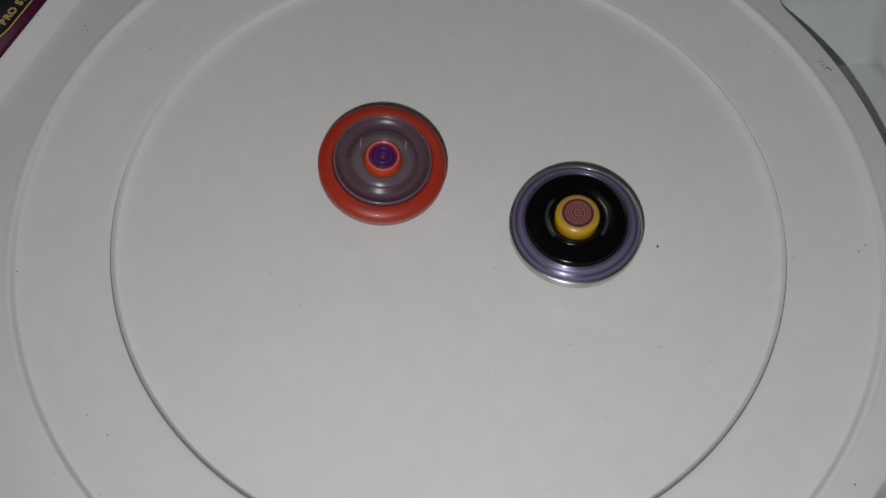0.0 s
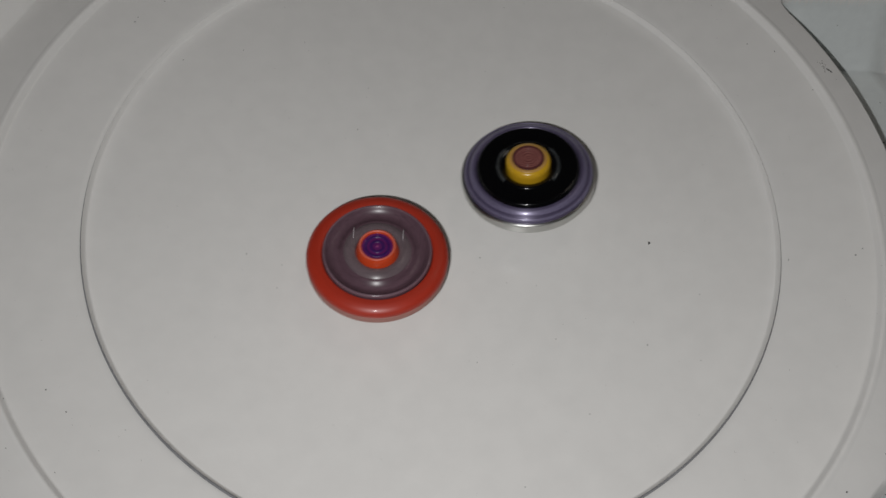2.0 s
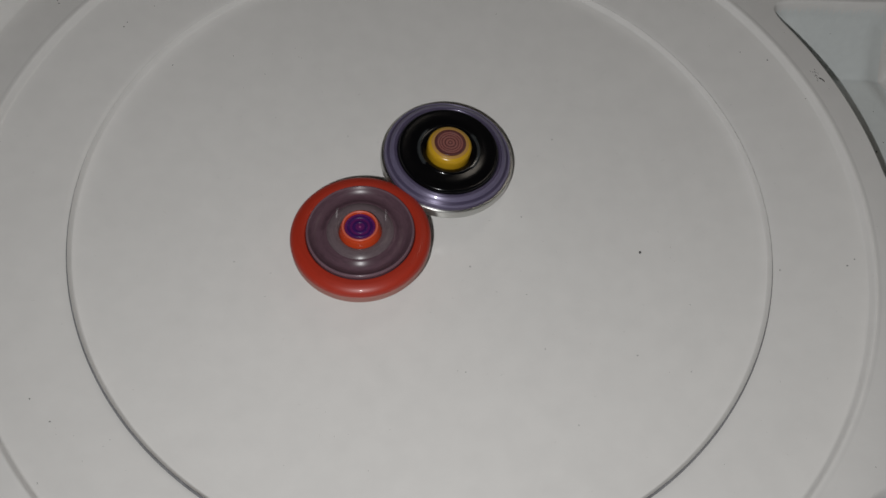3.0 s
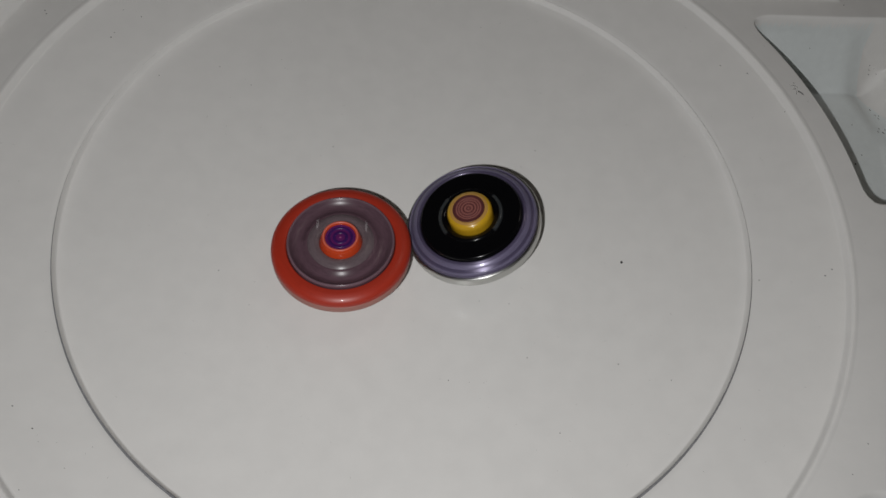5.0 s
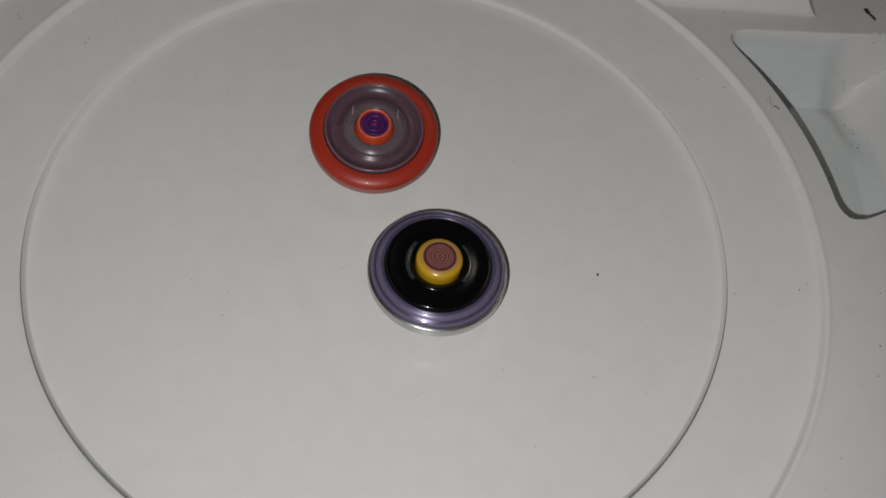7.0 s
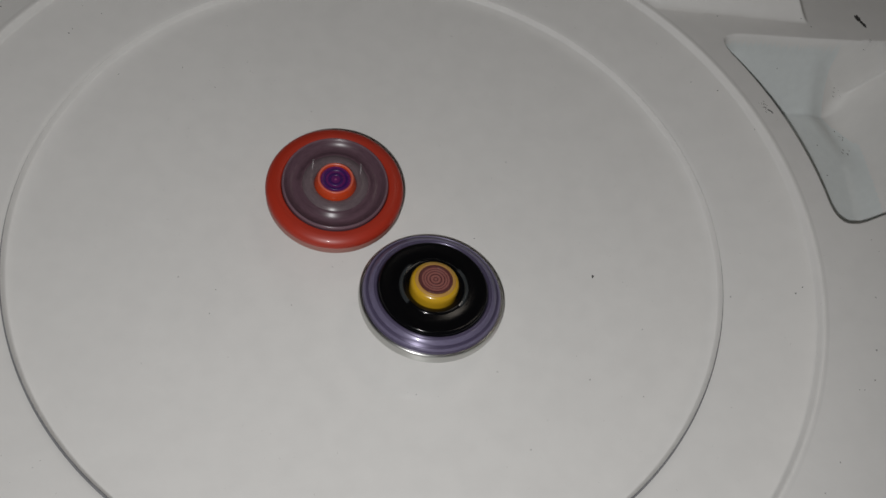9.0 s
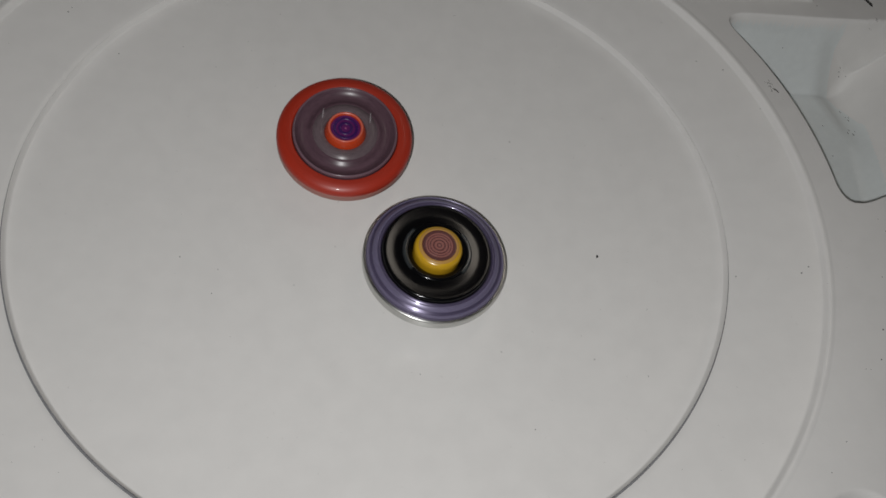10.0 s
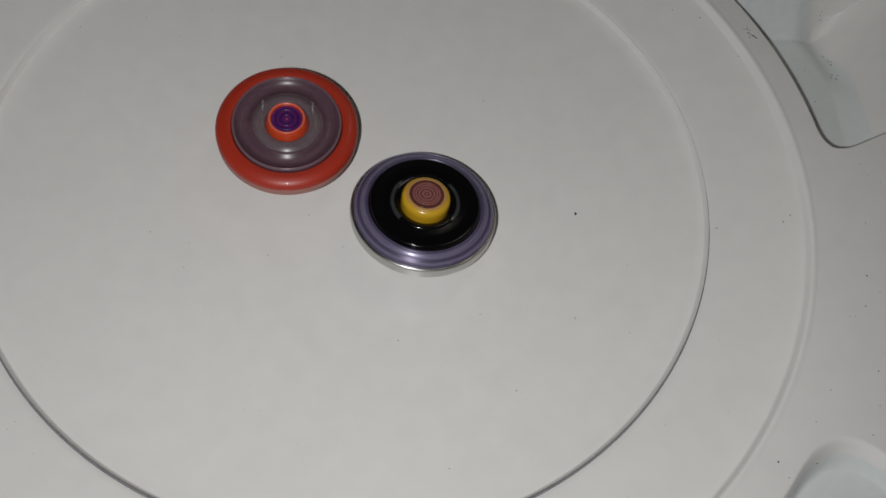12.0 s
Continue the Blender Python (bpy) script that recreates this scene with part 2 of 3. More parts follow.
def stadium():
    """The stadium, in the parts that its seams divide: dish, sloping rim, outer frame and the liners of the pockets."""
    radii = np.unique(np.round(np.concatenate([
        [0.00005, 0.0010], np.linspace(0.0028, 0.110, 40), np.linspace(0.1110, 0.1160, 11), [0.1161, 0.1163, 0.1165, 0.11665, 0.1168, 0.1169, 0.1171, 0.1173, 0.1170, 0.1172, 0.1174, 0.1175, 0.1176, 0.11765], RIM_R,
        np.linspace(0.1216, 0.1458, 20), np.linspace(0.1494, 0.1575, 12), np.linspace(0.1580, 0.1615, 16),
        np.linspace(0.1622, 0.1950, 58), np.linspace(0.1956, 0.2150, 36), np.linspace(0.2165, 0.2600, 26)]), 5))
    fine = [(-0.5, 41), (-45, -28), (-147, -130), (145, 172), (176, 186)]
    turns = [0.0]
    while turns[-1] < 359.8:
        a = (turns[-1] + 180) % 360 - 180
        turns.append(turns[-1] + (0.16 if any(lo <= a <= hi for lo, hi in fine) else 0.5))
    turns = np.radians(turns[:-1])
    nr, na = len(radii), len(turns)
    rr, aa = np.meshgrid(radii, turns, indexing="ij")
    x, y = rr * np.cos(aa), rr * np.sin(aa)
    z = height(x, y)
    xyz = np.stack([x, y, z], -1).reshape(-1, 3)
    # outer edge: rolled over and down to the floor
    skirt = [(0.2625, -0.001), (0.2640, -0.004), (0.2650, None)]
    for r, dz in skirt:
        zz = np.full(na, -0.034) if dz is None else z[-1] + dz
        xyz = np.concatenate([xyz, np.stack([r * np.cos(turns), r * np.sin(turns), zz], -1)])
    rows = nr + len(skirt)
    i = np.arange(rows - 1)[:, None] * na
    j = np.arange(na)[None]
    k = (j + 1) % na
    faces = np.stack([i + j, i + na + j, i + na + k, i + k], -1).reshape(-1, 4)
    mids = xyz[faces].mean(1)
    r = np.hypot(mids[:, 0], mids[:, 1])
    az = np.degrees(np.arctan2(mids[:, 1], mids[:, 0]))
    liner = (r > 0.1585) & (mids[:, 2] < 0.0045) & (r < 0.225) & (np.abs(mids[:, 0]) < 0.1965) & (0.91 * mids[:, 0] + 0.42 * mids[:, 1] < 0.2085)
    # a normal for each vertex of the whole, so that the parts meet without a crease
    n = np.cross(xyz[faces[:, 2]] - xyz[faces[:, 0]], xyz[faces[:, 3]] - xyz[faces[:, 1]])
    n[:, :] *= np.sign(n[:, 2:3] + 1e-12)
    n[(r > SEAM[0]) & (r < SEAM[1])] = 0
    normals = np.zeros_like(xyz)
    for c in range(4):
        np.add.at(normals, faces[:, c], n)
    normals[np.abs(normals).sum(1) == 0] = (0, 0, 1)
    normals /= np.linalg.norm(normals, axis=1, keepdims=True) + 1e-12
    base = tagged(new("toy_stadium"), "round white plastic toy stadium with dished floor and moulded pockets", "toy stadium")

    def piece(name, chosen, mat, label):
        used, back = np.unique(faces[chosen], return_inverse=True)
        quads = back.reshape(-1, 4)
        me = bpy.data.meshes.new(name)
        me.from_pydata(xyz[used].tolist(), [], quads.tolist())
        me.materials.append(mat)
        me.polygons.foreach_set("use_smooth", [True] * len(quads))
        me.update()
        me.normals_split_custom_set_from_vertices(normals[used].tolist())
        ob = new(name, me)
        ob.parent = base
        ob["label"] = label

    piece("dish", (r < 0.11771), WHITE, "shallow white dish")
    piece("sloping_rim", (r > 0.11842) & (r < 0.1464), WHITE, "white sloping ring round the dish")
    piece("seam", (r > 0.11771) & (r < 0.11842), SEAM_DARK, "thin dark seam")
    piece("outer_frame", (r > 0.1464) & ~liner, WHITE, "white outer shelf and walls")
    for lo, hi in ((-5, 60), (-90, -5), (-142, -90), (-181, -142), (90, 181)):
        m = liner & (az > lo) & (az <= hi)
        if m.any():
            piece("pocket", m, BLUISH, "bluish white moulded pocket")
    return base


# ---- the room: plain floor, walls and ceiling in the dark ----
def room():
    w, h, t = 1.9, 1.7, 0.08
    tagged(part("floor", box(-w, -w, -0.114, w, w, -0.034), WOOD), "plain dark brown floor under the toy stadium", kind="structure")
    tagged(part("ceiling", box(-w, -w, h, w, w, h + t), PAINT), "plain beige ceiling", kind="structure")
    tagged(part("wall_north", box(-w, w, -0.034, w, w + t, h), PAINT), "plain beige painted wall", kind="structure")
    tagged(part("wall_south", box(-w, -w - t, -0.034, w, -w, h), PAINT), "plain beige painted wall", kind="structure")
    tagged(part("wall_east", box(w, -w - t, -0.034, w + t, w + t, h), PAINT), "plain beige painted wall", kind="structure")
    tagged(part("wall_west", box(-w - t, -w - t, -0.034, -w, w + t, h), PAINT), "plain beige painted wall", kind="structure")


room()
stadium()

# ---- spinning tops ----
RIM = 0.016  # height of the rim's top over the tip


def red_top():
    top = tagged(new("spinning_top"), "red-orange plastic spinning top with smoky disc and orange hub", "spinning top", group="spinning tops")
    z = RIM
    part("outer_ring", lathe([(0.01785, z - 0.0030), (0.01790, z - 0.0004), (0.0183, z), (0.0200, z + 0.0001), (0.0216, z - 0.0003), (0.0226, z - 0.0010), (0.0231, z - 0.0019), (0.0232, z - 0.0030), (0.0226, z - 0.0034), (0.01785, z - 0.0030)], radius=0.0006), RED, top, "glossy red-orange ring")
    part("lower_rim", lathe([(0.0120, z - 0.0036), (0.0224, z - 0.0033), (0.0230, z - 0.0035), (0.0231, z - 0.0060), (0.0226, z - 0.0068), (0.0205, z - 0.0071), (0.0120, z - 0.0068), (0.0120, z - 0.0036)]), GREYRIM, top, "grey-red lower rim")
    disc = part("disc", lathe([(0.0108, z - 0.0030), (0.0108, z + 0.0004), (0.0116, z + 0.0003), (0.0130, z - 0.0006), (0.0146, z - 0.0008), (0.0160, z - 0.0001), (0.0169, z + 0.0009), (0.0174, z + 0.0010), (0.0178, z + 0.0003), (0.0177, z - 0.0026), (0.0108, z - 0.0030)], radius=0.0012), SMOKE, top, "smoky mauve see-through disc")
    # added ring: the disc edge's bright arc, put into a paler colour
    part("disc_highlight", lathe([(0.0168, z + 0.0007), (0.0171, z + 0.00115), (0.0175, z + 0.0011), (0.01782, z + 0.0004), (0.0174, z + 0.0002), (0.0168, z + 0.0007)], radius=0.0003), EDGE_GLINT, disc, "disc edge coloured paler as a highlight")
    collar = part("collar", lathe([(0.0070, z - 0.0030), (0.0070, z + 0.0008), (0.0084, z + 0.0013), (0.0099, z + 0.0010), (0.0113, z + 0.0002), (0.0113, z - 0.0030), (0.0072, z - 0.0030)], radius=0.0006), CLEAR, top, "frosted clear collar")
    # two pale slivers, added to draw the glint lines beside the hub
    for a in (35, 145):
        bm = bmesh.new()
        bmesh.ops.create_cube(bm, size=1, matrix=pose(0, 0, 0, 0, 0, a) @ Matrix.LocRotScale((0.0098, 0, z + 0.0014), Euler((0, 0, radians(-a))), (0.0003, 0.0034, 0.0020)))
        bmesh.ops.bevel(bm, geom=bm.edges[:], offset=0.0001, segments=1, affect="EDGES")
        part("added_glint", bm, GLINT_FIN, collar)
    z = RIM - 0.0008
    hub = part("hub", lathe([(0.0, z - 0.004), (0.0073, z - 0.004), (0.0073, z + 0.0004), (0.0064, z + 0.0032), (0.0058, z + 0.0042), (0.0053, z + 0.0043), (0.0050, z + 0.0034), (0.0, z + 0.0032)], radius=0.0006), ORANGE, top, "orange hub")
    part("hub_edge", lathe([(0.0052, z + 0.0043), (0.0056, z + 0.00455), (0.0060, z + 0.0043), (0.0056, z + 0.0040), (0.0052, z + 0.0043)], radius=0.0002), PINK, hub, "pale worn edge")
    cap = part("cap", lathe([(0.0, z + 0.0036), (0.0022, z + 0.00355), (0.0040, z + 0.0036), (0.0050, z + 0.0038), (0.0051, z + 0.0030), (0.0, z + 0.0030)], radius=0.0004), VIOLET, top, "violet printed cap")
    part("ring", lathe([(0.0014, z + 0.0035), (0.0016, z + 0.00368), (0.0024, z + 0.00366), (0.0026, z + 0.0035), (0.0020, z + 0.0032), (0.0014, z + 0.0035)], radius=0.0002), VIOLET_DEEP, cap)
    part("ring", lathe([(0.0032, z + 0.0035), (0.0034, z + 0.00372), (0.0041, z + 0.0038), (0.0043, z + 0.0035), (0.0038, z + 0.0032), (0.0032, z + 0.0035)], radius=0.0002), VIOLET_DEEP, cap)
    part("dot", lathe([(0.0, z + 0.0038), (0.0003, z + 0.00375), (0.0005, z + 0.0034), (0.0, z + 0.0033)], sides=32, radius=0.0001), VIOLET_PALE, cap, "pale centre dot")
    z = RIM
    part("tip", lathe([(0.0, 0.0), (0.0012, 0.0004), (0.0016, 0.0022), (0.0060, 0.0045), (0.0075, 0.0075), (0.0100, z - 0.0075), (0.0100, z - 0.0060), (0.0, z - 0.0045)]), BLACK, top, "black plastic tip")
    return top


def purple_top():
    top = tagged(new("spinning_top"), "black and clear purple spinning top with silver edge and yellow hub", "spinning top", group="spinning tops")
    z = RIM
    rim = part("outer_ring", lathe([(0.0174, z - 0.0030), (0.0177, z + 0.0006), (0.0181, z + 0.0011), (0.0188, z + 0.0008), (0.0199, z + 0.0001), (0.0213, z - 0.0006), (0.0221, z - 0.0012), (0.0224, z - 0.0018), (0.0222, z - 0.0026), (0.0174, z - 0.0030)], radius=0.0007), PURPLE, top, "clear purple ring")
    part("ridge", lathe([(0.0187, z + 0.0007), (0.0191, z + 0.0009), (0.0199, z + 0.0004), (0.0205, z - 0.0002), (0.0196, z - 0.0004), (0.0187, z + 0.0007)], radius=0.0003), PURPLE_PALE, rim)
    part("ridge", lathe([(0.0212, z - 0.0006), (0.0215, z - 0.0004), (0.0219, z - 0.0008), (0.0221, z - 0.0012), (0.0216, z - 0.0014), (0.0212, z - 0.0006)], radius=0.0002), PURPLE_PALE, rim)
    part("metal_ring", lathe([(0.0150, z - 0.0031), (0.0224, z - 0.0021), (0.0229, z - 0.0021), (0.02325, z - 0.0027), (0.0232, z - 0.0058), (0.0223, z - 0.0070), (0.0150, z - 0.0066), (0.0150, z - 0.0031)], radius=0.0005), SILVER, top, "silver metal ring")
    part("disc", lathe([(0.0096, z - 0.0030), (0.0096, z + 0.0018), (0.0112, z + 0.0017), (0.0132, z + 0.0016), (0.0150, z + 0.0017), (0.0162, z + 0.0018), (0.0170, z + 0.0018), (0.0177, z + 0.0008), (0.0171, z - 0.0030), (0.0096, z - 0.0030)], radius=0.0009), BLACK, top, "glossy black disc")
    collar = part("collar", lathe([(0.0079, z - 0.0030), (0.0079, z + 0.0012), (0.0088, z + 0.0019), (0.0100, z + 0.0022), (0.0108, z + 0.0018), (0.0106, z - 0.0030), (0.0079, z - 0.0030)], radius=0.0004), BLACK, top, "black collar")
    for a in (0, 180):
        bm = lathe([(0.0096, z + 0.0018), (0.0100, z + 0.0025), (0.0108, z + 0.0024), (0.0113, z + 0.0012), (0.0096, z + 0.0018)], radius=0.0002)
        bmesh.ops.delete(bm, geom=[v for v in bm.verts if abs(math.degrees(math.atan2(v.co.y, v.co.x) - math.radians(a)) % 360 - 180) < 138], context="VERTS")
        part("window", bm, DARKCLEAR, collar, "dark clear window")
    hub = part("hub", lathe([(0.0, z - 0.004), (0.0074, z - 0.004), (0.0077, z + 0.0010), (0.0077, z + 0.0038), (0.0072, z + 0.0050), (0.0058, z + 0.0056), (0.0, z + 0.0053)], radius=0.0010), YELLOW, top, "yellow hub")
    part("hub_edge", lathe([(0.0050, z + 0.00545), (0.0057, z + 0.00572), (0.0064, z + 0.0055), (0.0066, z + 0.0050), (0.0058, z + 0.0049), (0.0050, z + 0.00545)], radius=0.0002), CREAM, hub, "worn disc edge coloured paler as a highlight")
    cap = part("cap", lathe([(0.0, z + 0.0057), (0.0046, z + 0.0057), (0.0054, z + 0.00575), (0.0056, z + 0.0050), (0.0, z + 0.0050)], radius=0.0003), BROWN, top, "brown-pink printed cap with fine rings")
    for r, w in ((0.0004, 0.0004), (0.0015, 0.0005), (0.0026, 0.0004), (0.0035, 0.0003), (0.0043, 0.0011)):
        part("ring", lathe([(r, z + 0.0056), (r + 0.0001, z + 0.00578), (r + w, z + 0.00578), (r + w + 0.0001, z + 0.0056), (r + w / 2, z + 0.0053), (r, z + 0.0056)], sides=64, radius=0.00005), BROWN_DARK, cap)
    part("tip", lathe([(0.0, 0.0), (0.0012, 0.0004), (0.0016, 0.0022), (0.0060, 0.0040), (0.0075, 0.0060), (0.0105, z - 0.0072), (0.0105, z - 0.0050), (0.0, z - 0.0050)]), BLACK, top, "black plastic tip")
    return top


red, purple = red_top(), purple_top()


# ---- the printed label on its raised panel ----
LETTERS = 0.0022  # where the gold word begins along the panel


def label_panel():
    out, along = Vector((-0.931, 0.364, 0)), Vector((0.364, 0.931, 0))

    def slab(d0, d1, e0, e1, z0, z1, corner):
        bm = bmesh.new()
        pts = []
        for cx, cy, a0 in ((d1 - corner, e1 - corner, 0), (d0 + corner, e1 - corner, 90), (d0 + corner, e0 + corner, 180), (d1 - corner, e0 + corner, 270)):
            for i in range(7):
                a = math.radians(a0 + 15 * i)
                pts.append((cx + corner * math.cos(a), cy + corner * math.sin(a)))
        f = bm.faces.new([bm.verts.new(out * d + along * e + Vector((0, 0, z0))) for d, e in pts])
        up = bmesh.ops.extrude_face_region(bm, geom=[f])
        bmesh.ops.translate(bm, vec=(0, 0, z1 - z0), verts=[v for v in up["geom"] if isinstance(v, bmesh.types.BMVert)])
        bmesh.ops.recalc_face_normals(bm, faces=bm.faces)
        return bm

    z = 0.0162
    sticker = tagged(part("sticker", slab(0.1710, 0.2180, -0.026, 0.048, z, z + 0.0004, 0.010), LABEL), "dark purple printed sticker with gold lettering on a raised panel", "sticker")
    part("oval", slab(0.1756, 0.2140, -0.014, 0.042, z + 0.0004, z + 0.0006, 0.016), GOLD, sticker, "thin gold outline")
    part("field", slab(0.1760, 0.2136, -0.0136, 0.0416, z + 0.0006, z + 0.0008, 0.0156), LABEL_BLACK, sticker, "black printed field")
    for k, mark in enumerate("PRO SER"):
        if mark == " ":
            continue
        text = bpy.data.curves.new("letter", "FONT")
        text.body, text.size, text.extrude = mark, 0.0042, 0.0001
        text.offset = 0.00012
        holder = new("letter", text)
        bm = bmesh.new()
        bm.from_mesh(holder.to_mesh())
        bpy.data.objects.remove(holder)
        turn = Matrix((along, out, Vector((0, 0, 1)))).transposed().to_4x4()
        bmesh.ops.transform(bm, matrix=Matrix.Translation(out * 0.1778 + along * (LETTERS + 0.0026 * k) + Vector((0, 0, z + 0.0009))) @ turn, verts=bm.verts[:])
        part("letter", bm, GOLD, sticker)


label_panel()


# ---- specks of dirt lying on the stadium ----
def specks(name, places, size, label, mat=DIRT, stretch=1.0, turn=None):
    bm = bmesh.new()
    for x, y in places:
        z = float(height(x, y))
        s = size * random.uniform(0.6, 1.25)
        a = random.uniform(0, 6.28) if turn is None else radians(turn + random.uniform(-12, 12))
        m = Matrix.LocRotScale((x, y, z), Euler((0, 0, a)), (s * stretch, s * random.uniform(0.5, 0.9), s * 0.35))
        made = bmesh.ops.create_icosphere(bm, subdivisions=1, radius=1, matrix=m)
        for v in made["verts"]:
            v.co += Vector((random.uniform(-1, 1), random.uniform(-1, 1), 0)) * s * 0.2
    return tagged(part(name, bm, mat), label, "dirt", kind="stuff")


bowl_places = [(0.0744, -0.0095), (0.0160, -0.0168), (-0.0143, -0.0115), (0.0338, 0.0041), (0.0703, -0.0487), (0.0891, -0.0298), (-0.0300, 0.0345), (-0.0630, 0.0582), (-0.0966, 0.0569), (0.0240, 0.0949), (0.0454, 0.0378), (0.0502, -0.0732), (-0.0531, 0.0717), (-0.0264, -0.0275), (-0.0515, -0.0335), (0.0352, -0.0269), (0.0251, -0.0263), (-0.0027, -0.0231), (0.0408, -0.0471), (0.0152, -0.0564), (-0.0509, -0.0245), (-0.0147, 0.0068), (0.0866, -0.0542), (-0.0756, 0.0648), (-0.0514, 0.0679), (-0.0274, 0.0533), (-0.0632, -0.0214), (0.0295, -0.0972)]
ramp_places = [(0.1189, -0.0182), (-0.1032, -0.1018), (0.1256, 0.0697), (-0.1152, 0.0683), (-0.1144, 0.0705), (-0.1130, 0.0813), (-0.1063, 0.0798), (-0.1123, -0.0771), (-0.1051, -0.0834), (-0.1225, -0.0813), (-0.1435, -0.0291), (0.1369, 0.0514), (0.1423, -0.0154), (0.1397, -0.0177), (0.1162, 0.0741)]
shelf_places = [(-0.1384, 0.0728), (-0.1544, 0.0728), (-0.1528, -0.0011), (-0.1170, -0.0963), (0.1195, -0.0983), (0.1217, -0.1027), (-0.1394, 0.0743), (0.1517, -0.0530), (0.1399, -0.0770), (0.1332, -0.0866), (0.1301, 0.1074), (0.1609, -0.0388), (0.1637, -0.0444), (0.1534, -0.0530), (0.1577, -0.0494), (0.1562, -0.0708), (0.1537, -0.0815), (0.1494, -0.0903)]
pocket_places = [(0.1695, 0.1071), (0.1655, 0.1103), (0.1685, 0.0768), (0.1801, 0.0552), (0.1765, 0.0505), (0.1792, 0.0706), (0.1589, 0.0954), (0.1855, 0.0298), (0.1329, -0.0973)]
specks("dirt_specks", bowl_places, 0.00024, "tiny dark dirt specks on the white dished floor")
specks("dirt_specks", bowl_places[:1], 0.00085, "small black dirt speck on the white dished floor")
specks("dirt_specks", ramp_places, 0.00030, "tiny dark dirt specks on the white sloping rim")
specks("dirt_specks", shelf_places, 0.00028, "tiny dark dirt specks on the white outer shelf")
specks("dirt_specks", pocket_places, 0.0004, "dark dirt crumbs in the stadium pockets")
dust = [(0.112 * math.sqrt(random.random()), random.uniform(0, 6.283)) for _ in range(160)]
specks("dust", [(r * math.cos(a), r * math.sin(a)) for r, a in dust], 0.00009, "faint fine dust on the white floor", SMUDGE)
dust = [(random.uniform(0.12, 0.157), random.uniform(0, 6.283)) for _ in range(150)]
specks("dust", [(r * math.cos(a), r * math.sin(a)) for r, a in dust], 0.00011, "faint fine dust on the white rim", SMUDGE)
rub = [(0.1413, 0.0624), (0.1415, 0.0608), (0.1428, 0.0595), (0.1437, 0.0588)]
specks("rubbed_mark", rub, 0.00030, "dark rubbed scuff beside the pocket edge", DIRT, 3.2, -58)
rub = [(0.1420 + random.gauss(0, 0.0010), 0.0612 + random.gauss(0, 0.0016)) for _ in range(14)]
specks("rubbed_mark", rub, 0.00013, "faint grey rubbed scuff beside the pocket edge", SMUDGE, 3.5, -60)
rub = [(0.1911 + 0.0020 * k + random.gauss(0, 0.0003), 0.1150 - 0.0032 * k + random.gauss(0, 0.0004)) for k in (0, 0, 0, 0.1, 0.2, 0.3, 0.5, 0.6, 0.7, 0.8, 0.9, 1.0, 1.0, 1.1)]
specks("rubbed_mark", rub, 0.00072, "black scuff on the outer wall", DIRT, 2.2, -60)
rub = [(x + random.gauss(0, 0.0009), y + random.gauss(0, 0.0018)) for x, y in ((0.1939, 0.1010), (0.1915, 0.0986), (0.1915, 0.0785), (0.1919, 0.0690)) for _ in range(4)]
specks("rubbed_mark", rub, 0.00022, "grey scuffs on the outer wall", SMUDGE, 4.0, -55)
crumbs = [(random.uniform(0.165, 0.200), random.uniform(-0.085, 0.005)) for _ in range(40)]
specks("dirt_specks", crumbs, 0.00022, "scattered dark dirt on the outer shelf")


# ---- what moves ----
def spun(t, x, y, lean_x, lean_y):
    """A top that stands at x, y, leans by the given slopes and turns about its axis."""
    axis = Vector((lean_x, lean_y, 1)).normalized()
    lean = Vector((0, 0, 1)).rotation_difference(axis).to_matrix().to_4x4()
    z = float(height(x, y))
    return Matrix.Translation((x, y, z)) @ lean @ Matrix.Rotation(math.radians(720 * t), 4, "Z")


